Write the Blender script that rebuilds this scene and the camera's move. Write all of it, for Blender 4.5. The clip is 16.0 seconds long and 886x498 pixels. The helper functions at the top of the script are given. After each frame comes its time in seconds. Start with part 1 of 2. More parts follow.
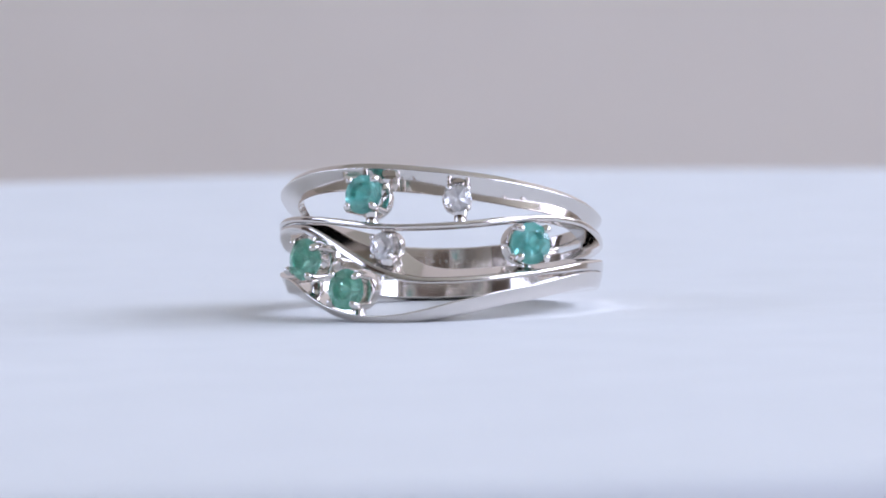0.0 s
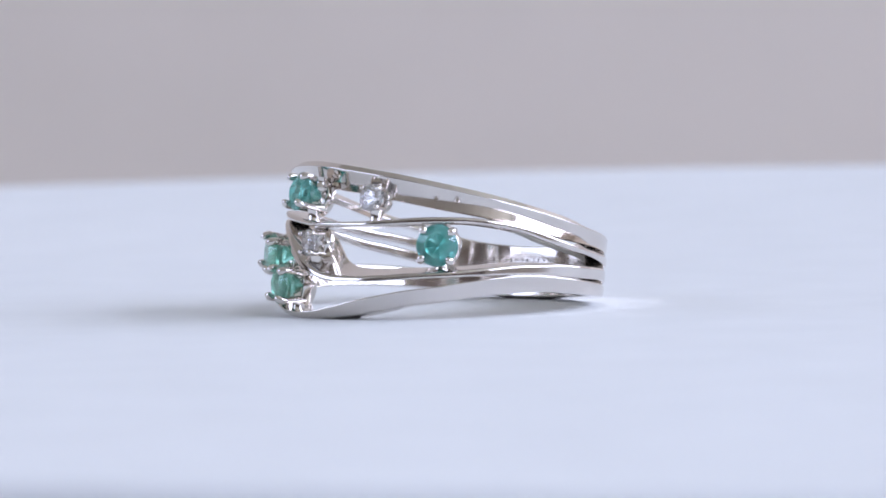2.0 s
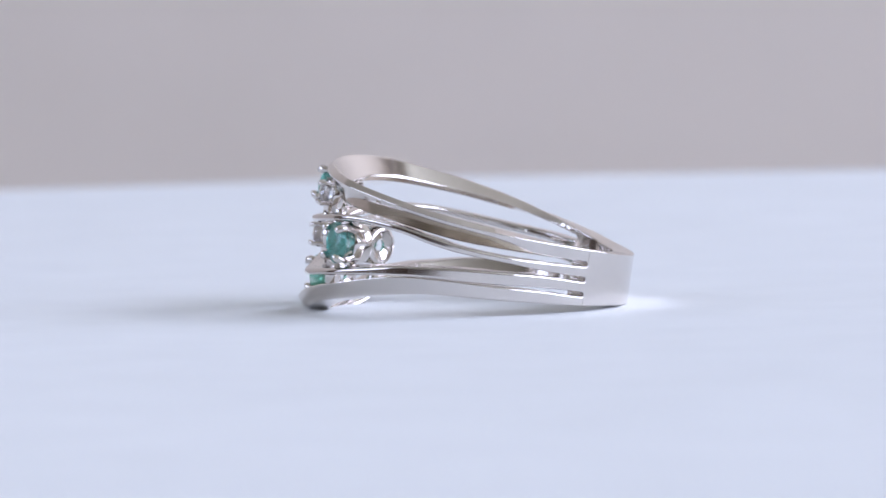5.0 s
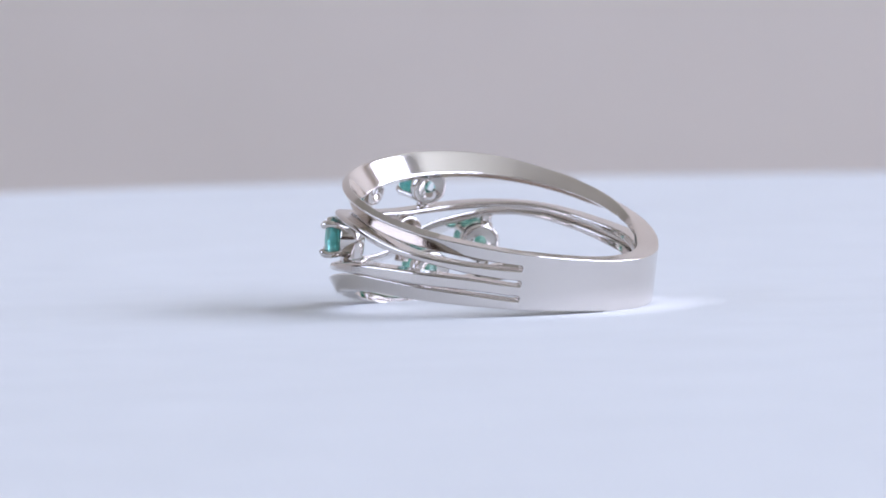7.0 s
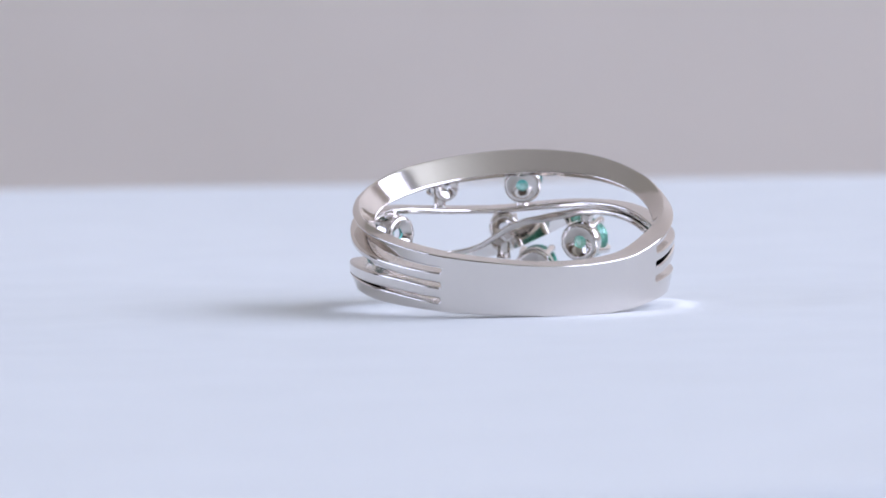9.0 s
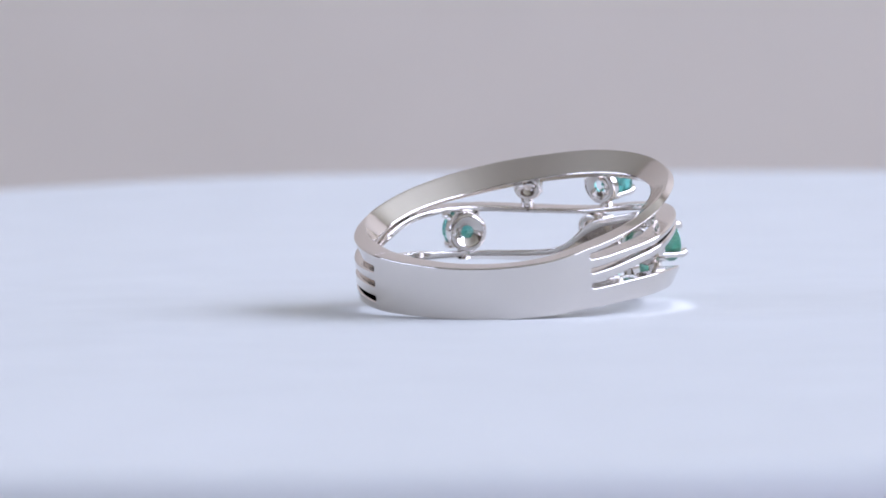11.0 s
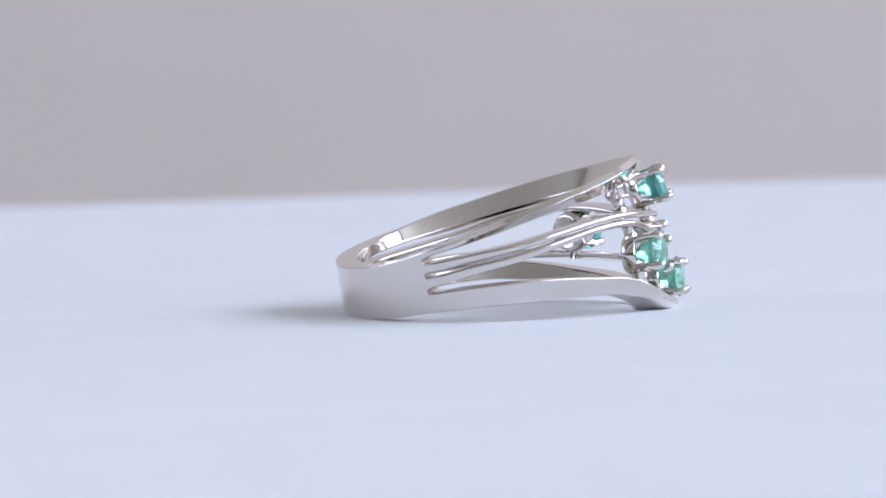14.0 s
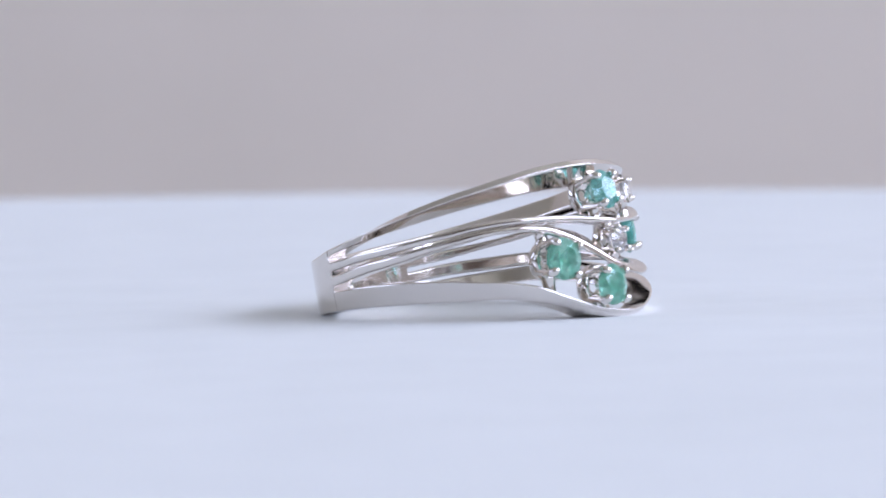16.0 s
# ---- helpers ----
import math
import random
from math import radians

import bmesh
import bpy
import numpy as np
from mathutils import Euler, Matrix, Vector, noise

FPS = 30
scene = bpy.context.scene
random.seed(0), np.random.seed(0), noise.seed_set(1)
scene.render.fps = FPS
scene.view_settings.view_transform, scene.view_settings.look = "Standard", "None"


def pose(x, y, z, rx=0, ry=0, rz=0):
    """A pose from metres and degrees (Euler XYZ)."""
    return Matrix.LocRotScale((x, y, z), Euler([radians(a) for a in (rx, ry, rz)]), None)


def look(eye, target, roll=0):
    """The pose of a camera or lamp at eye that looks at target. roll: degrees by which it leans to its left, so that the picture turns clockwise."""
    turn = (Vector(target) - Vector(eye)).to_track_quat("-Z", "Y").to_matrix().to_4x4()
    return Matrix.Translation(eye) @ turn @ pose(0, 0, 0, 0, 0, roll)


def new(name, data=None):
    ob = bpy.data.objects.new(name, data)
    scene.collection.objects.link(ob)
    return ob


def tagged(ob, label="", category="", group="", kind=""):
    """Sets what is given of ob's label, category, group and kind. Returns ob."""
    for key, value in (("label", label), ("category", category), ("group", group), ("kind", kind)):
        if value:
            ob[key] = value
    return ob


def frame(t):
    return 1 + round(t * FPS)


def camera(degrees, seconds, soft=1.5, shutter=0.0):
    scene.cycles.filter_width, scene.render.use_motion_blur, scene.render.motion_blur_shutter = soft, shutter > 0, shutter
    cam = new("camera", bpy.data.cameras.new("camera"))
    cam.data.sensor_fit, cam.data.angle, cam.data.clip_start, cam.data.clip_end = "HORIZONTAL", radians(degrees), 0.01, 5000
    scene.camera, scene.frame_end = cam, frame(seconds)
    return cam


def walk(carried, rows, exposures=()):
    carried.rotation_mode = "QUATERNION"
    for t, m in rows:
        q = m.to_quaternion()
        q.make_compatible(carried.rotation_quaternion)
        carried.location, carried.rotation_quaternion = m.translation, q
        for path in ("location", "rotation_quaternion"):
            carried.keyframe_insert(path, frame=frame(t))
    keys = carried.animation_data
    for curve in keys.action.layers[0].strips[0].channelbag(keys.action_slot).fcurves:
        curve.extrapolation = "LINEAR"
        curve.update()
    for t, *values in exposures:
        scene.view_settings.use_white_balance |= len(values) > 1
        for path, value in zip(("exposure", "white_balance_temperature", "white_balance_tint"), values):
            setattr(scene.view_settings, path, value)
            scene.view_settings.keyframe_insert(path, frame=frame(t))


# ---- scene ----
PX = 1.0 / 28000.0          # ring drawing unit: 28 to the millimetre
SPIN = 17.574               # degrees per second, clockwise seen from above
LAST = 16.0

# ---- camera ----
EYE = Vector((0.0, -9500 * PX, 662.3 * PX))
cam = camera(9.434, LAST, soft=1.65)
AIM = Vector((math.sin(radians(-0.381)) * math.cos(radians(3.3426)), math.cos(radians(-0.381)) * math.cos(radians(3.3426)), -math.sin(radians(3.3426))))
view = look(EYE, EYE + AIM, -1.165)
walk(cam, [(0.0, view), (LAST, view)])
cam.data.dof.use_dof = True
cam.data.dof.focus_distance = 0.337
cam.data.dof.aperture_fstop = 66.0

# ---- light ----
scene.view_settings.exposure = 0.0
scene.cycles.blur_glossy = 0.2
world = bpy.data.worlds.new("sky")
scene.world = world
world.use_nodes = True
wn = world.node_tree
sky = wn.nodes.new("ShaderNodeTexSky")
sky.sky_type, sky.sun_disc, sky.sun_elevation, sky.sun_rotation = "NISHITA", False, radians(35), radians(60)
wn.links.new(sky.outputs[0], wn.nodes["Background"].inputs[0])
wn.nodes["Background"].inputs[1].default_value = 0.10


def area_lamp(name, size_x, size_y, m, watts, colour):
    lamp = bpy.data.lights.new(name, "AREA")
    lamp.shape, lamp.size, lamp.size_y, lamp.energy, lamp.color = "RECTANGLE", size_x, size_y, watts, colour
    ob = new(name, lamp)
    ob.matrix_world = m
    return ob


area_lamp("window_daylight", 3.1, 1.06, look((1.57, -0.6, 0.86), (0.0, -0.6, 0.6)), 77.0, (0.675, 0.736, 1.0))
# Unseen fill lamp, added on the left to lighten the ring's shadow.
area_lamp("fill_lamp", 2.2, 1.06, look((-2.37, -0.3, 0.86), (0.0, -0.3, 0.6)), 24.0, (0.675, 0.736, 1.0))


# ---- materials ----
def material(name, colour, rough=0.5, metal=0.0, **more):
    m = bpy.data.materials.new(name)
    m.use_nodes = True
    b = m.node_tree.nodes["Principled BSDF"]
    b.inputs["Base Color"].default_value = (*colour, 1)
    b.inputs["Roughness"].default_value = rough
    b.inputs["Metallic"].default_value = metal
    for key, value in more.items():
        b.inputs[key.replace("_", " ")].default_value = value
    return m


def link(m, a, out, b, inp):
    m.node_tree.links.new(a.outputs[out], b.inputs[inp])


def node(m, kind, **values):
    n = m.node_tree.nodes.new(kind)
    for key, value in values.items():
        n.inputs[key.replace("_", " ")].default_value = value
    return n


def mottled(name, dark, light, scale, rough, bump=0.0, bump_scale=None, bump_distance=0.001, rough_span=0.1):
    """Colour that wanders between two tones at two scales, with fine relief."""
    m = material(name, light, rough)
    bsdf = m.node_tree.nodes["Principled BSDF"]
    where = node(m, "ShaderNodeTexCoord")
    big, small = node(m, "ShaderNodeTexNoise", Scale=scale, Detail=4.0), node(m, "ShaderNodeTexNoise", Scale=scale * 14, Detail=6.0)
    mix = node(m, "ShaderNodeMath")
    mix.operation = "ADD"
    half = node(m, "ShaderNodeMath")
    half.operation = "MULTIPLY"
    half.inputs[1].default_value = 0.5
    ramp = node(m, "ShaderNodeValToRGB")
    ramp.color_ramp.elements[0].position, ramp.color_ramp.elements[1].position = 0.35, 0.65
    ramp.color_ramp.elements[0].color, ramp.color_ramp.elements[1].color = (*dark, 1), (*light, 1)
    for n in (big, small):
        link(m, where, "Object", n, "Vector")
    link(m, big, "Fac", mix, 0), link(m, small, "Fac", mix, 1), link(m, mix, 0, half, 0)
    link(m, half, 0, ramp, "Fac"), link(m, ramp, "Color", bsdf, "Base Color")
    span = node(m, "ShaderNodeMapRange", To_Min=rough - rough_span / 2, To_Max=rough + rough_span / 2)
    link(m, small, "Fac", span, "Value"), link(m, span, 0, bsdf, "Roughness")
    if bump:
        grain = node(m, "ShaderNodeTexNoise", Scale=bump_scale or scale * 30, Detail=5.0)
        relief = node(m, "ShaderNodeBump", Strength=bump, Distance=bump_distance)
        link(m, where, "Object", grain, "Vector"), link(m, grain, "Fac", relief, "Height"), link(m, relief, "Normal", bsdf, "Normal")
    return m


PAPER_SHEEN = 0.2


def white_gold_material():
    m = material("white_gold", (0.745, 0.70, 0.66), 0.1, 1.0)
    bsdf = m.node_tree.nodes["Principled BSDF"]
    where = node(m, "ShaderNodeTexCoord")
    smear, fine = node(m, "ShaderNodeTexNoise", Scale=260.0, Detail=3.0), node(m, "ShaderNodeTexNoise", Scale=5200.0, Detail=3.0)
    span = node(m, "ShaderNodeMapRange", To_Min=0.06, To_Max=0.15)
    relief = node(m, "ShaderNodeBump", Strength=0.10, Distance=0.00001)
    for n in (smear, fine):
        link(m, where, "Object", n, "Vector")
    link(m, smear, "Fac", span, "Value"), link(m, span, 0, bsdf, "Roughness")
    link(m, fine, "Fac", relief, "Height"), link(m, relief, "Normal", bsdf, "Normal")
    return m


def gem_material(name, pale, deep, ior, rough=0.0, clear=1.0):
    """Clear stone with clouds of a deeper tint inside."""
    m = material(name, pale, rough, 0.0, IOR=ior, Transmission_Weight=clear)
    bsdf = m.node_tree.nodes["Principled BSDF"]
    where = node(m, "ShaderNodeTexCoord")
    cloud = node(m, "ShaderNodeTexNoise", Scale=1900.0, Detail=4.0)
    ramp = node(m, "ShaderNodeValToRGB")
    ramp.color_ramp.elements[0].position, ramp.color_ramp.elements[1].position = 0.38, 0.62
    ramp.color_ramp.elements[0].color, ramp.color_ramp.elements[1].color = (*deep, 1), (*pale, 1)
    link(m, where, "Object", cloud, "Vector"), link(m, cloud, "Fac", ramp, "Fac"), link(m, ramp, "Color", bsdf, "Base Color")
    return m


GOLD = white_gold_material()
EMERALD = gem_material("emerald", (0.36, 0.80, 0.73), (0.10, 0.50, 0.44), 1.58, 0.06, 0.78)
GREEN_EMERALD = gem_material("green_emerald", (0.46, 0.84, 0.70), (0.17, 0.57, 0.42), 1.58, 0.06, 0.78)
DIAMOND = gem_material("diamond", (0.96, 0.95, 0.95), (0.90, 0.89, 0.89), 1.75, 0.03, 0.90)
ENGRAVING_SHADE = material("engraving_shadow", (0.36, 0.33, 0.30), 0.4, 1.0)
PAPER = mottled("white_paper", (0.66, 0.68, 0.68), (0.705, 0.725, 0.725), 9.0, 0.8, 0.12, 900.0, 0.0002)
PAPER.node_tree.nodes["Principled BSDF"].inputs["Specular IOR Level"].default_value = PAPER_SHEEN
WALL = mottled("grey_beige_wall_paint", (0.745, 0.675, 0.585), (0.785, 0.71, 0.62), 1.2, 0.85, 0.2, 160.0)
CREAM = mottled("cream_paint", (0.60, 0.59, 0.485), (0.66, 0.65, 0.54), 1.5, 0.9, 0.1, 140.0)
FLOOR = mottled("brown_floorboards", (0.13, 0.085, 0.055), (0.19, 0.125, 0.08), 2.0, 0.5, 0.2, 60.0)
# dark brown for unseen surfaces that give the metal its dark reflections
REFLECTED_DARK = mottled("dark_brown_for_reflections", (0.075, 0.05, 0.035), (0.11, 0.075, 0.05), 3.0, 0.5, 0.2, 40.0)
DESK = mottled("lilac_grey_desk_laminate", (0.42, 0.35, 0.45), (0.50, 0.43, 0.53), 3.0, 0.4, 0.05, 300.0)
FRAME = mottled("white_window_paint", (0.74, 0.74, 0.73), (0.80, 0.80, 0.79), 4.0, 0.4)
BASE = mottled("dark_turntable_plastic", (0.05, 0.05, 0.055), (0.07, 0.07, 0.075), 20.0, 0.4)


# ---- mesh helpers ----
def part(name, bm, mat, parent=None, label="", smooth=True):
    me = bpy.data.meshes.new(name)
    bmesh.ops.recalc_face_normals(bm, faces=bm.faces)
    for f in bm.faces:
        f.smooth = smooth
    bm.to_mesh(me)
    bm.free()
    me.materials.append(mat)
    ob = new(name, me)
    ob.parent = parent
    return tagged(ob, label)


def thing(name, label, category, group="", kind=""):
    return tagged(new(name), label, category, group, kind)


def box(bm, lo, hi, bevel=0.0):
    r = bmesh.ops.create_cube(bm, size=1.0)
    for v in r["verts"]:
        v.co = Vector([lo[i] + (v.co[i] + 0.5) * (hi[i] - lo[i]) for i in range(3)])
    if bevel:
        edges = list({e for v in r["verts"] for e in v.link_edges})
        bmesh.ops.bevel(bm, geom=edges, offset=bevel, segments=3, affect="EDGES", profile=0.5)
    return bm


def tube(bm, rings, cap=True):
    """Skin over a row of closed sections, each a list of points."""
    rows = [[bm.verts.new(p) for p in ring] for ring in rings]
    n = len(rows[0])
    for a, b in zip(rows, rows[1:]):
        for i in range(n):
            bm.faces.new((a[i], a[(i + 1) % n], b[(i + 1) % n], b[i]))
    if cap:
        for f in (bm.faces.new(rows[0][::-1]), bm.faces.new(rows[-1])):
            for e in f.edges:
                e.smooth = False
    return bm


def curve_through(knots, x):
    """Smooth value at x between knots (x, value), x falling or rising."""
    k = sorted(knots)
    xs, ys = [a for a, _ in k], [b for _, b in k]
    if x <= xs[0]:
        return ys[0]
    if x >= xs[-1]:
        return ys[-1]
    i = max(j for j in range(len(xs) - 1) if xs[j] <= x)
    d = [(ys[j + 1] - ys[j]) / (xs[j + 1] - xs[j]) for j in range(len(xs) - 1)]
    s = [d[0]] + [(d[j] + d[j + 1]) / 2 for j in range(len(d) - 1)] + [d[-1]]
    h = xs[i + 1] - xs[i]
    u = (x - xs[i]) / h
    return ((2 * u**3 - 3 * u**2 + 1) * ys[i] + (u**3 - 2 * u**2 + u) * h * s[i]
            + (3 * u**2 - 2 * u**3) * ys[i + 1] + (u**3 - u**2) * h * s[i + 1])


# ---- room ----
X0, X1, Y0, Y1, Z0, Z1 = -2.4, 1.6, -2.6, 1.3, -0.81, 1.5
T = 0.12
WY0, WY1, WZ0, WZ1 = -2.15, 0.95, 0.33, 1.39
# span of the unseen left opening, added for the fill lamp
VY0, VY1 = -1.4, 0.8


def structure(name, bm, mat, label, category):
    return tagged(part(name, bm, mat, None, label, False), label, category, kind="structure")


structure("floor", box(bmesh.new(), (X0 - T, Y0 - T, Z0 - T), (X1 + T, Y1 + T, Z0)), FLOOR, "brown wooden floor of the room", "floor")
structure("ceiling", box(bmesh.new(), (X0 - T, Y0 - T, Z1), (X1 + T, Y1 + T, Z1 + T)), CREAM, "plain cream painted ceiling", "ceiling")
structure("wall_north", box(bmesh.new(), (X0 - T, Y1, Z0), (X1 + T, Y1 + T, Z1)), WALL, "plain grey-beige painted wall behind the turntable", "wall")
structure("wall_south", box(bmesh.new(), (X0 - T, Y0 - T, Z0), (X1 + T, Y0, Z1)), CREAM, "cream painted wall behind the added dark sheet", "wall")
# unseen sheet behind the camera, added so that the ring reflects dark
structure("dark_reflection_sheet", box(bmesh.new(), (X0, Y0, Z0), (X1, Y0 + 0.02, 0.78)), REFLECTED_DARK, "unseen dark brown sheet added for dark reflections in the ring", "wall panelling")


def opening_wall(name, mat, label, xa, xb, ya, yb):
    bm = bmesh.new()
    box(bm, (xa, Y0, Z0), (xb, ya, Z1)), box(bm, (xa, yb, Z0), (xb, Y1, Z1))
    box(bm, (xa, ya, Z0), (xb, yb, WZ0)), box(bm, (xa, ya, WZ1), (xb, yb, Z1))
    return structure(name, bm, mat, label, "wall")


def window(name, xa, xb, ya, yb):
    win = thing(name, "white painted frame for the window and the added fill opening", "window", kind="structure")
    bm = bmesh.new()
    for lo, hi in (((ya, WZ0), (ya + 0.05, WZ1)), ((yb - 0.05, WZ0), (yb, WZ1)), ((ya + 0.05, WZ0), (yb - 0.05, WZ0 + 0.05)), ((ya + 0.05, WZ1 - 0.05), (yb - 0.05, WZ1))):
        box(bm, (xa, lo[0], lo[1]), (xb, hi[0], hi[1]))
    part("window_frame", bm, FRAME, win, "", False)


opening_wall("wall_east", WALL, "grey-beige painted wall with a window opening", X1, X1 + T, WY0, WY1)
# West wall made dark to darken reflections; its opening holds the added fill lamp.
opening_wall("wall_west", REFLECTED_DARK, "unseen wall made dark for reflections, open for the fill lamp", X0 - T, X0, VY0, VY1)
window("window_1", X1 + 0.05, X1 + 0.09, WY0, WY1)
# unseen frame round the added fill lamp's opening
window("fill_opening", X0 - 0.09, X0 - 0.05, VY0, VY1)

desk = thing("desk", "lilac-grey laminate desk under the turntable", "desk")
DZ = -0.062
part("desktop", box(bmesh.new(), (-0.75, -0.36, DZ - 0.028), (0.75, 0.42, DZ), 0.004), DESK, desk, "", False)
for lx in (-0.72, 0.67):
    for ly in (-0.33, 0.34):
        part("leg", box(bmesh.new(), (lx, ly, Z0), (lx + 0.05, ly + 0.05, DZ - 0.028), 0.003), DESK, desk, "", False)

# ---- turntable ----
EDGE = [(90, 133), (110, 133), (130, 133.2), (141, 137.5), (156, 140), (190, 140), (222, 138), (252, 134), (275, 132.6), (305, 132.6), (320, 135), (345, 138), (400, 140), (428, 138), (450, 133)]
RIM = [(90, 3.0), (125, 2.8), (141, 2.45), (160, 2.2), (222, 1.95), (252, 1.9), (275, 2.6), (292, 2.9), (311, 1.8), (321, 1.6), (345, 0.6), (371, 0.8), (400, 1.5), (428, 2.2), (450, 3.0)]


def round_value(knots, deg):
    d = deg
    while d < 90:
        d += 360
    while d > 450:
        d -= 360
    return curve_through(knots, d) * 0.001


def plate_height(r, deg):
    u = r / round_value(EDGE, deg)
    soft = 0.00010 * noise.noise(Vector((r * math.cos(radians(deg)) * 30, r * math.sin(radians(deg)) * 30, 3.0)))
    return round_value(RIM, deg) * max(0.0, (u - 0.12) / 0.88) ** 2.0 + soft * min(1.0, max(0.0, (r - 0.012) / 0.03))


def build_plate(parent):
    bm = bmesh.new()
    turns, steps = 144, 40
    rows = []
    for k in range(1, steps + 1):
        ring = []
        for i in range(turns):
            a, r = 360 * i / turns, round_value(EDGE, 360 * i / turns) * k / steps
            ring.append(bm.verts.new((r * math.cos(radians(a)), r * math.sin(radians(a)), plate_height(r, a))))
        rows.append(ring)
    low_rows = []
    for dr, dz in ((0.0, 0.0), (0.0008, -0.0006), (0.0008, -0.0022), (-0.001, -0.003), (-0.05, -0.0045)):
        ring = []
        for i in range(turns):
            a, edge = 360 * i / turns, round_value(EDGE, 360 * i / turns)
            ring.append(((edge + dr) * math.cos(radians(a)), (edge + dr) * math.sin(radians(a)), plate_height(edge, a) * (1 if dr > -0.04 else 0.3) + dz))
        low_rows.append(ring)
    mid = bm.verts.new((0, 0, plate_height(0, 0)))
    for i in range(turns):
        j = (i + 1) % turns
        bm.faces.new((mid, rows[0][i], rows[0][j]))
        for a, b in zip(rows, rows[1:]):
            bm.faces.new((a[i], b[i], b[j], a[j]))
    top = part("plate", bm, PAPER, parent, "smooth white slightly dished plate")
    bm = bmesh.new()
    rows = [[bm.verts.new(p) for p in row] for row in low_rows]
    low = bm.verts.new((0, 0, -0.005))
    for i in range(turns):
        j = (i + 1) % turns
        bm.faces.new((low, rows[-1][j], rows[-1][i]))
        for a, b in zip(rows, rows[1:]):
            bm.faces.new((a[i], b[i], b[j], a[j]))
    part("rim", bm, PAPER, top)
    return top


turntable = thing("turntable", "white round display turntable on a dark base", "turntable")
plate = build_plate(turntable)


def lathe(bm, profile, turns, m=Matrix()):
    """Skin of a profile (radius, height) turned round z; radius 0 closes it."""
    rows = []
    for r, h in profile:
        if r <= 0:
            rows.append([bm.verts.new(m @ Vector((0, 0, h)))])
        else:
            rows.append([bm.verts.new(m @ Vector((r * math.cos(2 * math.pi * i / turns), r * math.sin(2 * math.pi * i / turns), h))) for i in range(turns)])
    for a, b in zip(rows, rows[1:]):
        for i in range(turns):
            j = (i + 1) % turns
            q = [a[i % len(a)], a[j % len(a)], b[j % len(b)], b[i % len(b)]]
            q = list(dict.fromkeys(q))
            if len(q) > 2:
                bm.faces.new(q)
    return bm


part("housing", lathe(bmesh.new(), [(0, DZ), (0.088, DZ), (0.09, DZ + 0.003), (0.088, -0.012), (0.08, -0.009), (0.02, -0.008), (0.02, -0.005), (0, -0.005)], 64), BASE, turntable, "dark plastic base")

# ---- ring ----
TILT, SHANK_TURN = 9.3, 85.5
RC = (-68.0, -10.0)
WALL_DEEP = 39.0
_s = Vector((math.cos(radians(SHANK_TURN)), math.sin(radians(SHANK_TURN)), 0))
RN = Vector((0, 0, 1)) * math.cos(radians(TILT)) + _s * math.sin(radians(TILT))
RE2 = _s * math.cos(radians(TILT)) - Vector((0, 0, 1)) * math.sin(radians(TILT))
RE1 = RE2.cross(RN)
RMID = Vector((0, 0, 101.2))


def on_ring(r, psi, z):
    """Point of the ring: radius, degrees round the finger (90 at the back of the shank), height along the finger."""
    a = radians(psi)
    return (RMID + RE1 * (r * math.cos(a)) + RE2 * (r * math.sin(a)) + RN * z) * PX


# height of each strand's upper and lower edge along the ring: (degrees, upper, lower)
STRANDS = {
    "upper": [(56, 42, 21), (48, 42, 21), (28, 50, 23), (10, 59, 25), (-3, 67, 28), (-14, 74, 34), (-24, 81, 40), (-34, 88, 45), (-54, 101, 54), (-71, 112, 64), (-91, 123, 76), (-108, 131, 84), (-123, 134, 89),
              (-138, 132, 90), (-149, 126, 88), (-159, 119, 85), (-169, 112, 81), (-179, 103, 76), (-191, 91, 69), (-205, 75, 59), (-221, 58, 47), (-227, 53, 42), (-238, 43, 42)],
    "middle": [(56, 11.5, -6), (48, 11.5, -6), (30, 13, -3), (12, 16, 4), (-2, 22, 9), (-13, 31, 17), (-23, 39, 27), (-33, 43, 31), (-43, 43, 32), (-52, 40, 28), (-62, 35, 23), (-71, 29, 18), (-81, 24, 14), (-100, 22, 13),
               (-110, 27, 17), (-122, 37, 25), (-133, 45, 33), (-142, 50, 39), (-153, 54, 43), (-163, 54, 43), (-173, 51, 39), (-183, 47, 35), (-194, 43, 30), (-209, 39, 25), (-224, 33, 17), (-238, 33, 17)],
    "diving": [(56, -15.5, -33), (48, -15.5, -33), (28, -11, -32), (10, -14, -37), (-3, -18, -40), (-14, -24, -43), (-25, -31, -49), (-38, -44, -58), (-50, -55, -66), (-62, -63, -74), (-71, -69, -80), (-83, -73, -84),
               (-93, -72, -83), (-100, -65, -77), (-110, -45, -60), (-117, -25, -42), (-124, -4, -22), (-131, 15, -2), (-137, 28, 13), (-144, 36, 24), (-152, 40, 30), (-162, 41, 30), (-172, 37, 25), (-182, 32, 19), (-193, 26, 11), (-207, 20, 3), (-226, 8, -10), (-238, 8, -10)],
    "lower": [(56, -42, -57), (48, -42, -57), (28, -38, -60), (12, -39, -64), (-10, -42, -70), (-23, -48, -79), (-38, -64, -93), (-50, -79, -106), (-62, -91, -117), (-71, -102, -128), (-81, -114, -138), (-91, -127, -145),
              (-100, -135, -149), (-111, -135, -147), (-123, -121, -136), (-134, -97, -115), (-145, -68, -97), (-155, -53, -83), (-165, -44, -76), (-174, -35, -71), (-185, -27, -65), (-197, -21, -60), (-210, -18, -55), (-226, -19, -53), (-238, -19, -53)],
}
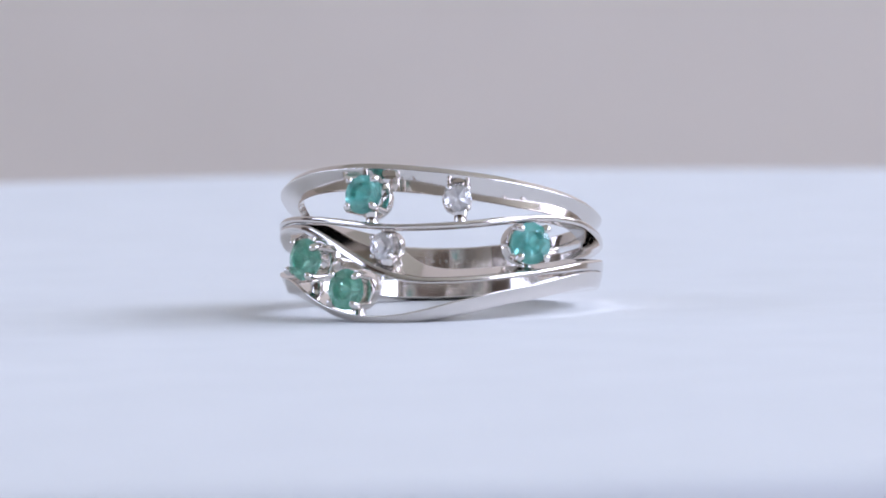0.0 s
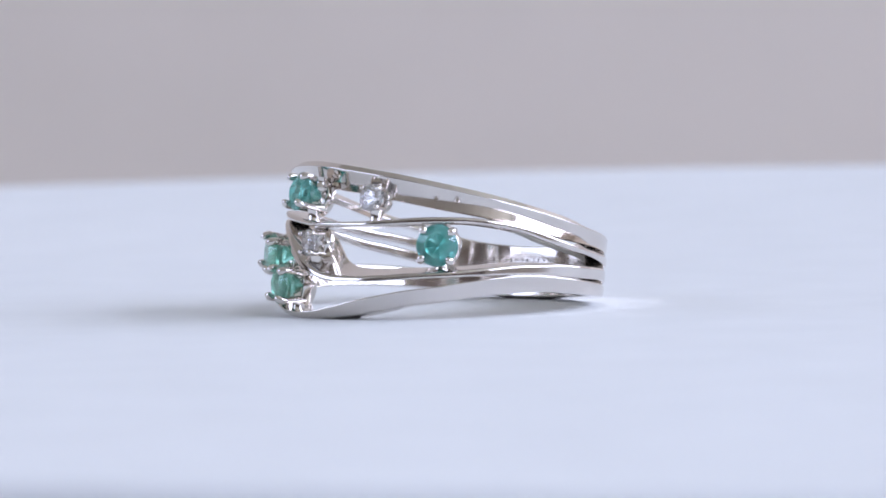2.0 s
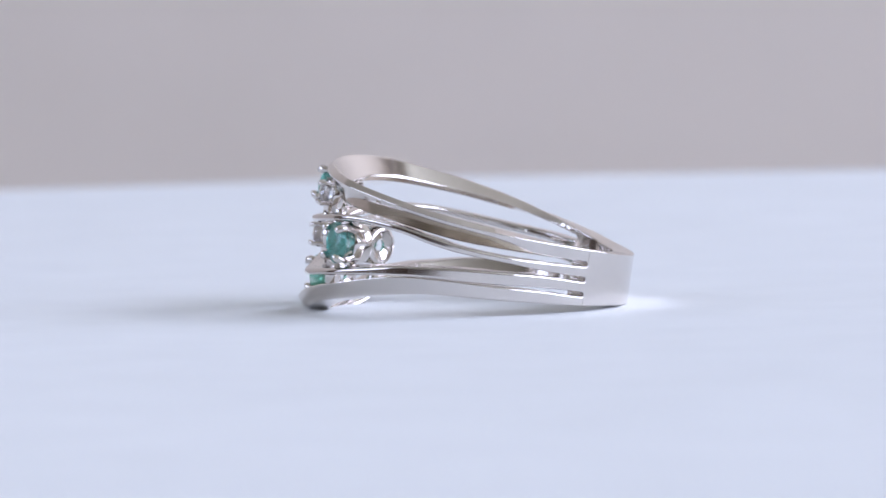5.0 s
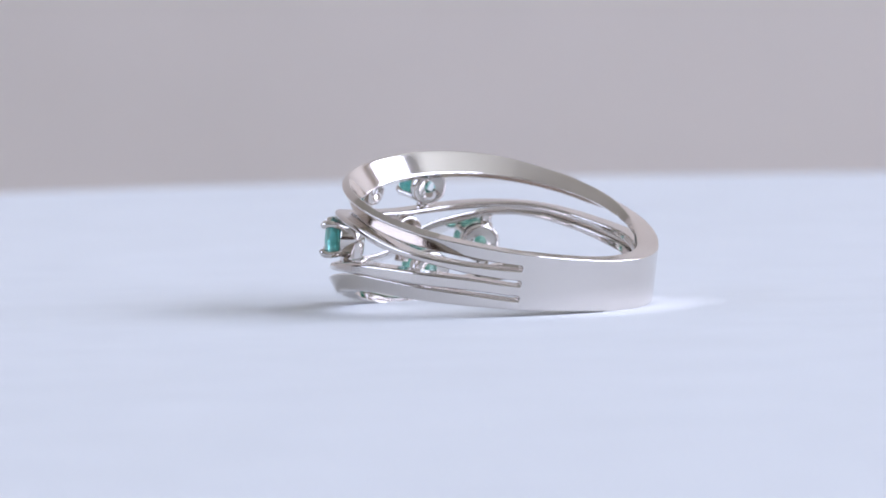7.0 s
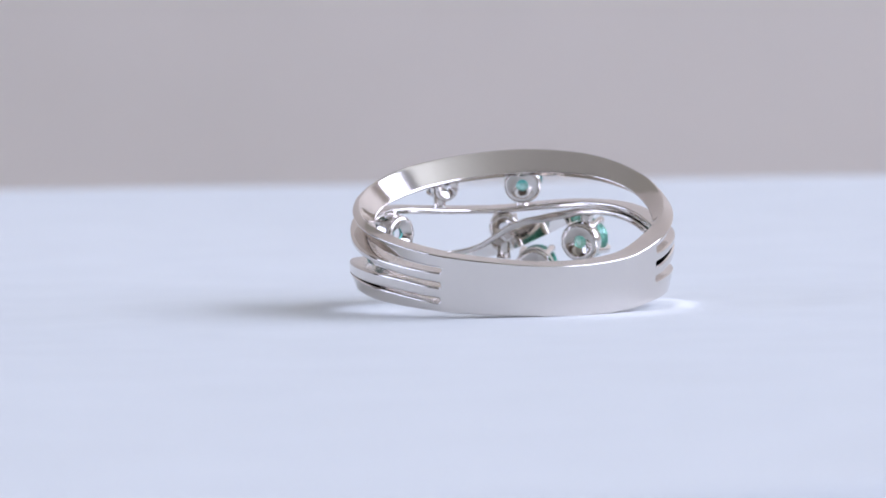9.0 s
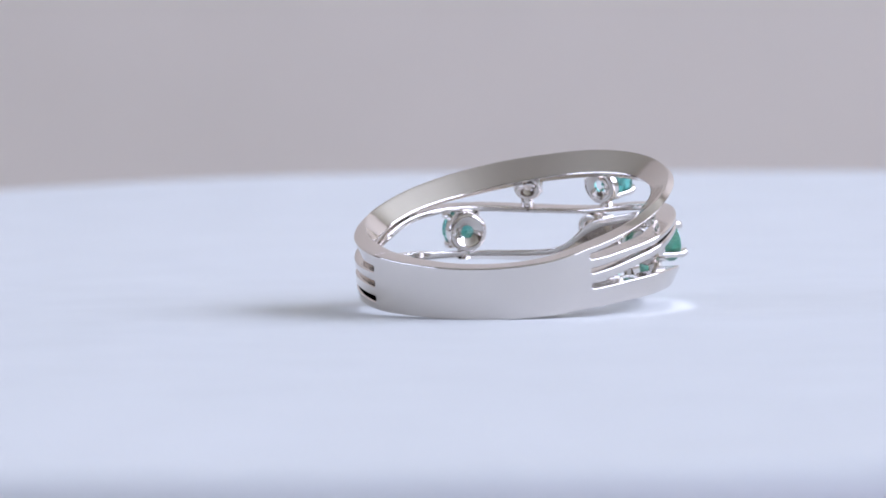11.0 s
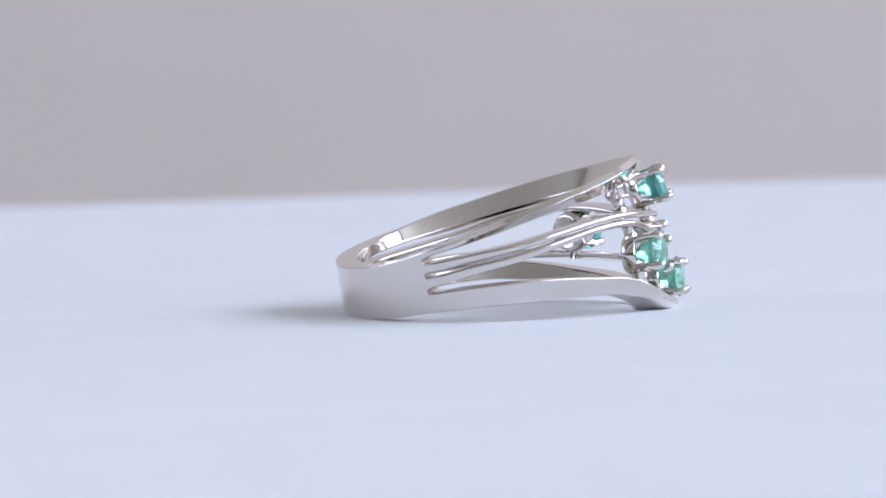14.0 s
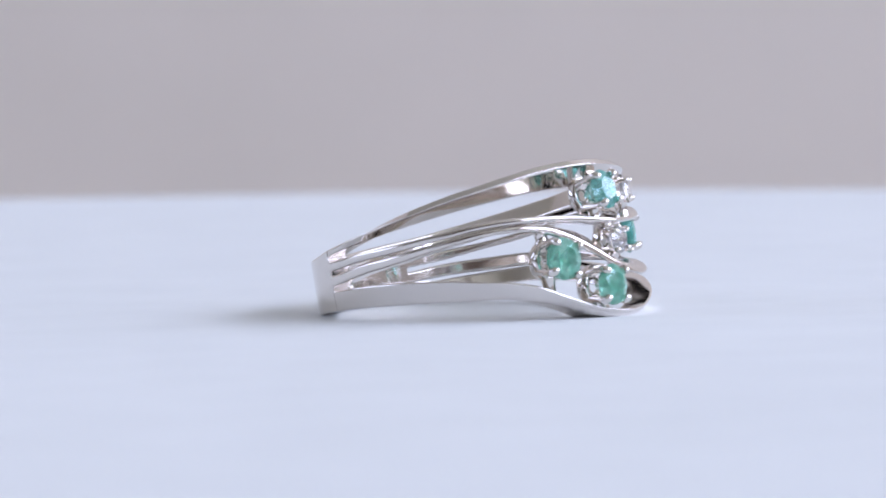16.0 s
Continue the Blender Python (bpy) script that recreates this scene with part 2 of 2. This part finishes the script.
# how far the outer face lies from the finger's axis
BODY = [(-238, 288), (-226, 288), (-197, 288), (-180, 285), (-123, 286), (-90, 290), (-60, 290), (0, 288), (30, 289), (48, 288.5), (58, 288)]
BACK = [(40, 288.5), (48, 288.5), (58, 288), (80, 287), (105, 290), (119, 290.5), (128, 288.5), (134, 288), (137, 288)]
UPPER_FRONT = [(58, 0), (20, -2), (-20, -5), (-60, -10), (-90, -17), (-123, -13), (-150, -1), (-165, -2), (-185, -6), (-210, -2), (-238, 0)]
DIP = [(56, 0), (-75, 0), (-100, 8), (-115, 11), (-135, 9), (-155, 0), (-238, 0)]
SHEAR = [(56, 0), (20, 2), (-10, 6), (-40, 9), (-92, 9), (-112, 8), (-135, 9), (-150, 9), (-190, 6), (-225, 0), (-238, 0)]
CANT = [(56, 0), (43, 0), (-3, 1), (-182, 1), (-222, 0), (-238, 0)]
BELLY = [(56, 0), (25, 0), (0, 8), (-30, 10), (-60, 8), (-90, 3), (-120, 0), (-238, 0)]
LIFT = [(56, 0), (20, 0), (-25, 6), (-45, 11), (-70, 18), (-86, 24), (-94, 34), (-100, 46), (-106, 54), (-113, 50), (-122, 33), (-132, 15), (-142, 4), (-150, 0), (-238, 0)]
DIVE = [(56, 0), (-70, 0), (-88, 8), (-104, 24), (-120, 22), (-135, 8), (-150, 0), (-238, 0)]


def section(half_r, half_z, corner):
    """Oblong with round corners, as shares of its half sizes; flat sides stay flat."""
    c = min(corner, half_r * 0.9, half_z * 0.9)
    out = []
    for qx, qz, start in ((1, 1, 0), (-1, 1, 90), (-1, -1, 180), (1, -1, 270)):
        mx, mz = qx * (half_r - c), qz * (half_z - c)
        arc = [(mx + c * math.cos(radians(start + 22.5 * k)), mz + c * math.sin(radians(start + 22.5 * k))) for k in range(5)]
        guard = 0.12 * c
        first, last = arc[0], arc[-1]
        back = {0: (0, -guard), 90: (guard, 0), 180: (0, guard), 270: (-guard, 0)}[start]
        ahead = {0: (-guard, 0), 90: (0, -guard), 180: (guard, 0), 270: (0, guard)}[start]
        out += [(first[0] + back[0], first[1] + back[1])] + arc + [(last[0] + ahead[0], last[1] + ahead[1])]
    return [(x / half_r, z / half_z) for x, z in out]


SLOT = 4.7


def build_strand(key, parent, label):
    """Sweeps a rounded oblong along the strand; the upper strand cants into a leaning plate over the front."""
    up, low = [(a, b) for a, b, _ in STRANDS[key]], [(a, c) for a, _, c in STRANDS[key]]
    start, end, steps = 47.2, -226.7, 236
    fine = [0.2 + 1.2 * (k / 9) ** 1.6 for k in range(10)]
    turns = [start] + [start - f for f in fine] + [start - 2 + (end - start + 4) * k / steps for k in range(steps + 1)] + [end + f for f in fine[::-1]] + [end]
    rings = []
    for psi in turns:
        zu, zl = curve_through(up, psi), curve_through(low, psi)
        # the slots between the strands end in half rounds
        run = max(0.0, (min(start - psi, psi - end) - 0.2) * 5.0)
        close = SLOT - math.sqrt(SLOT ** 2 - max(0.0, SLOT - run) ** 2)
        zu, zl = zu + (close if key != "upper" else 0), zl - (close if key != "lower" else 0)
        r = curve_through(BODY, psi)
        cant, belly, bank, shear, deep = 0.0, 0.0, 0.0, 0.0, WALL_DEEP
        if key == "upper":
            r += curve_through(UPPER_FRONT, psi)
            cant = max(0.0, min(1.0, curve_through(CANT, psi)))
            belly = max(0.0, curve_through(BELLY, psi))
        if key == "lower":
            shear = curve_through(SHEAR, psi)
            r += curve_through(DIP, psi)
            deep += 2 * curve_through(DIP, psi)
        if key == "diving":
            deep += curve_through(DIVE, psi)
            bank = curve_through(LIFT, psi) / 2
        rise = (curve_through(up, psi + 1) + curve_through(low, psi + 1) - curve_through(up, psi - 1) - curve_through(low, psi - 1)) / 2 / (2 * math.pi / 180 * r)
        rise *= min(1.0, max(0.0, min(start - psi, psi - end) / 9))
        side, lean = 1 / math.sqrt(1 + rise * rise), rise / math.sqrt(1 + rise * rise)
        half = (zu - zl) / 2 * side
        near_shank = max(0.0, 1 - min(abs(psi - start), abs(psi - end)) / 26)
        ring = []
        for a, b in section(deep / 2, max(half, 1.0), 4.2 - 1.7 * near_shank + (0.35 * curve_through(DIP, psi) if key == "lower" else 0)):
            flat_r, flat_z = a * deep / 2, b * half
            tilt_r = b * (deep / 2 - 3) + a * 5.5 + belly * (1 + a) / 2 * (1 - b) / 2
            tilt_z = b * (half - 4.5) - a * 5.0
            dr, dz = flat_r + (tilt_r - flat_r) * cant, flat_z + (tilt_z - flat_z) * cant
            ring.append(on_ring(r - deep / 2 + dr + (b - 0.6) * shear, psi + math.degrees(-lean * dz / r), (zu + zl) / 2 + side * dz + (1 - a) * bank))
        rings.append(ring)
    return part("strand", tube(bmesh.new(), rings), GOLD, parent, label)


ring = thing("ring", "polished white gold ring with four green and two clear stones", "ring")
SHANK_UP = [(40, 42), (48, 42), (64, 39), (84, 35), (105, 36), (119, 41), (127, 47.5), (133, 53), (137, 56.6)]
SHANK_LOW = [(40, -57), (48, -57), (64, -55), (84, -56), (105, -57), (119, -56), (131, -53), (137, -53)]


def build_shank(parent):
    rings = []
    for k in range(61):
        psi = 47.2 + 86.1 * k / 60
        zu, zl = curve_through(SHANK_UP, psi), curve_through(SHANK_LOW, psi)
        r = curve_through(BACK, psi)
        rings.append([on_ring(r - WALL_DEEP / 2 + a * WALL_DEEP / 2, psi, (zu + zl) / 2 + b * (zu - zl) / 2) for a, b in section(WALL_DEEP / 2, (zu - zl) / 2, 2.5)])
    return part("shank", tube(bmesh.new(), rings), GOLD, parent, "broad polished back of the band")


shank = build_shank(ring)
for key, label in (("upper", "broad upper strand"), ("middle", "thin middle strand"), ("diving", "thin strand that dives across the front"), ("lower", "lower strand that dips to the table")):
    build_strand(key, ring, label)


def brilliant(size, high, deep, turns=8):
    """Faceted round stone: table, crown, girdle, pavilion; girdle at z 0, unit metres."""
    bm = bmesh.new()

    def row(r, z, off, n):
        return [bm.verts.new((r * math.cos(2 * math.pi * (i + off) / n), r * math.sin(2 * math.pi * (i + off) / n), z)) for i in range(n)]
    top = row(size * 0.58, high, 0.0, turns)
    star = row(size * 0.80, high * 0.55, 0.5, turns)
    gu, gl = row(size, size * 0.03, 0.0, turns * 2), row(size, -size * 0.03, 0.0, turns * 2)
    pav = row(size * 0.54, -deep * 0.42, 0.5, turns)
    tip = bm.verts.new((0, 0, -deep))
    bm.faces.new(top)
    for i in range(turns):
        j = (i + 1) % turns
        bm.faces.new((top[i], star[i], top[j]))
        bm.faces.new((top[i], star[i - 1], gu[2 * i], star[i]))
        bm.faces.new((star[i], gu[2 * i], gu[2 * i + 1]))
        bm.faces.new((star[i], gu[2 * i + 1], gu[(2 * i + 2) % (2 * turns)]))
        bm.faces.new((pav[i], gl[2 * i + 1], gl[2 * i]))
        bm.faces.new((pav[i], gl[(2 * i + 2) % (2 * turns)], gl[2 * i + 1]))
        bm.faces.new((pav[i], pav[j], gl[(2 * i + 2) % (2 * turns)]))
        bm.faces.new((pav[i], tip, pav[j]))
    n = 2 * turns
    for i in range(n):
        bm.faces.new((gu[i], gl[i], gl[(i + 1) % n], gu[(i + 1) % n]))
    return bm


def facing(r, psi, z, pitch=0.0, yaw=0.0):
    """Pose on the ring whose z looks outward; pitch tips it towards the top."""
    a = radians(psi + yaw)
    out = RE1 * math.cos(a) + RE2 * math.sin(a)
    out = (out * math.cos(radians(pitch)) + RN * math.sin(radians(pitch))).normalized()
    x = RN.cross(out).normalized()
    y = out.cross(x)
    m = Matrix((x, y, out)).transposed().to_4x4()
    m.translation = on_ring(r, psi, z)
    return m


def rod(bm, path, radii, sides=10):
    """Round rod along a path with a radius at each point, closed by small domes."""
    rings = []
    for k, p in enumerate(path):
        d = (path[min(k + 1, len(path) - 1)] - path[max(k - 1, 0)]).normalized()
        x = d.orthogonal().normalized()
        if rings:
            x = (last - d * last.dot(d)).normalized()
        last = x
        y = d.cross(x)
        rings.append([p + (x * math.cos(2 * math.pi * i / sides) + y * math.sin(2 * math.pi * i / sides)) * radii[k] for i in range(sides)])
    return tube(bm, rings)


def build_setting(parent, name, stone_name, mat, r_back, r_front, psi, z, size, base, pitch, yaw, turn, rim, label, stone_label):
    """Cup with a hole in its back, four claws and the stone that they hold."""
    length = (r_front - r_back) * PX
    size, base = size * PX, base * PX
    m = facing(r_back, psi, z, pitch, yaw)
    cup_top = length * rim
    w = cup_top * 0.26
    profile = [(base * 0.34, w * 1.0), (base * 0.50, w * 0.6), (base * 0.72, w * 0.12), (base * 0.86, 0.0), (base * 0.97, w * 0.35), (base * 1.03, w), (base * 1.03, w * 1.8), (base * 1.03, w * 3.2),
               (base * 0.96, cup_top), (base * 0.84, w * 3.5), (base * 0.52, w * 2.2), (base * 0.34, w * 1.8), (base * 0.34, w * 1.0)]
    cup = part(name, lathe(bmesh.new(), profile, 36, m), GOLD, parent, label)
    girdle = length * 0.80
    stone = part(stone_name, brilliant(size, length * 0.15, girdle - cup_top * 0.5), mat, cup, stone_label, False)
    stone.matrix_local = m @ Matrix.Translation((0, 0, girdle)) @ pose(0, 0, 0, 0, 0, turn * 0.6 + 11)
    thick = size * 0.18
    for i in range(4):
        a = radians(turn + 90 * i)
        d = Vector((math.cos(a), math.sin(a), 0))
        up = Vector((0, 0, 1))
        path = [d * base * 0.80 + up * w * 1.2, d * (base * 0.94) + up * cup_top, d * (size * 0.97) + up * (girdle - length * 0.22), d * (size * 1.03) + up * (girdle - length * 0.06), d * (size * 1.04) + up * (girdle + length * 0.05),
                d * (size * 0.96) + up * (girdle + length * 0.14), d * (size * 0.86) + up * (girdle + length * 0.185), d * (size * 0.78) + up * (girdle + length * 0.175)]
        radii = [thick * 1.05, thick * 1.0, thick * 0.92, thick * 0.95, thick * 1.05, thick * 1.15, thick * 0.95, thick * 0.35]
        part("claw", rod(bmesh.new(), [m @ p for p in path], radii), GOLD, cup)
    return cup


G, H, C = "blue-green faceted round stone", "soft green faceted round stone", "clear sparkling round stone"
SETTINGS = [
    ("emerald_setting", "emerald", EMERALD, 241, 312, -111.6, 67, 35, 33, 8, 1, 45, 0.28, G),
    ("diamond_setting", "diamond", DIAMOND, 243, 288, -78.2, 65, 24, 25, 2, -4, 45, 0.45, C),
    ("diamond_setting", "diamond", DIAMOND, 249, 299, -104.4, -13, 24, 27, -4, -6, 45, 0.45, C),
    ("emerald_setting", "emerald", EMERALD, 236, 305, -50.8, -7, 37, 35, -3, -9, 45, 0.56, G),
    ("emerald_setting", "emerald", GREEN_EMERALD, 246, 320, -137.4, -29, 37, 35, -1, 10, 30, 0.38, H),
    ("emerald_setting", "emerald", GREEN_EMERALD, 248, 319, -117.4, -86, 36, 35, -3, 0, 38, 0.40, H),
]
for sname, gname, mat, rb, rf, psi, z, size, base, pitch, yaw, turn, rim, glabel in SETTINGS:
    build_setting(ring, sname, gname, mat, rb, rf, psi, z, size, base, pitch, yaw, turn, rim, "round white gold cup with four claws", glabel)

# pegs that solder the cups to the strands: (degrees, radius, lower height, upper height)
for psi, r, z0, z1 in ((-111.5, 264, 20, 46), (-77.5, 264, 19, 46), (-104.9, 268, -72, -38), (-104.9, 268, 8, 20), (-50.5, 262, -58, -36), (-50.5, 262, 22, 36), (-116.5, 270, -138, -112),
                       (-105.5, 272, 84, 101), (-78.2, 264, 84, 94), (-138.5, 264, 2, 22), (-139.0, 266, -100, -58)):
    path = [on_ring(r, psi, z0 + (z1 - z0) * k / 4) for k in range(5)]
    part("peg", rod(bmesh.new(), path, [13.5 * PX, 11.5 * PX, 11 * PX, 11.5 * PX, 13.5 * PX], 14), GOLD, ring)


# worn stamp inside the shank: plain bars, coloured dark for the strokes' shade
for psi, wide, tall in ((111, 2, 6), (108.5, 2, 9), (106, 4, 3), (103, 2, 9), (100.5, 3, 8), (98, 7, 3), (95, 2, 9), (92.5, 5, 5), (89, 2, 9), (86.5, 3, 8), (83, 6, 3), (80, 2, 7)):
    r = curve_through(BACK, psi) - WALL_DEEP + 0.6
    bm = bmesh.new()
    step = math.degrees(wide / 2 / r)
    rings = [[on_ring(r + a, p, 10 + b * tall / 2) for a, b in ((0.5, -1), (0.5, 1), (-0.8, 1), (-0.8, -1))] for p in (psi - step, psi, psi + step)]
    part("stamp_mark", tube(bm, rings), ENGRAVING_SHADE, shank, "worn mark, its engraved shade put into dark colour")

# ---- movement ----
def motions():
    rows_plate, rows_ring = [], []
    steps = 32
    for k in range(steps + 1):
        t = LAST * k / steps
        a = radians(-SPIN * t)
        x = (RC[0] * math.cos(a) - RC[1] * math.sin(a)) * PX
        y = (RC[0] * math.sin(a) + RC[1] * math.cos(a)) * PX
        rows_plate.append((t, pose(0, 0, 0, 0, 0, -SPIN * t)))
        rows_ring.append((t, pose(x, y, 0, 0, 0, -SPIN * t)))
    walk(plate, rows_plate)
    walk(ring, rows_ring)


motions()
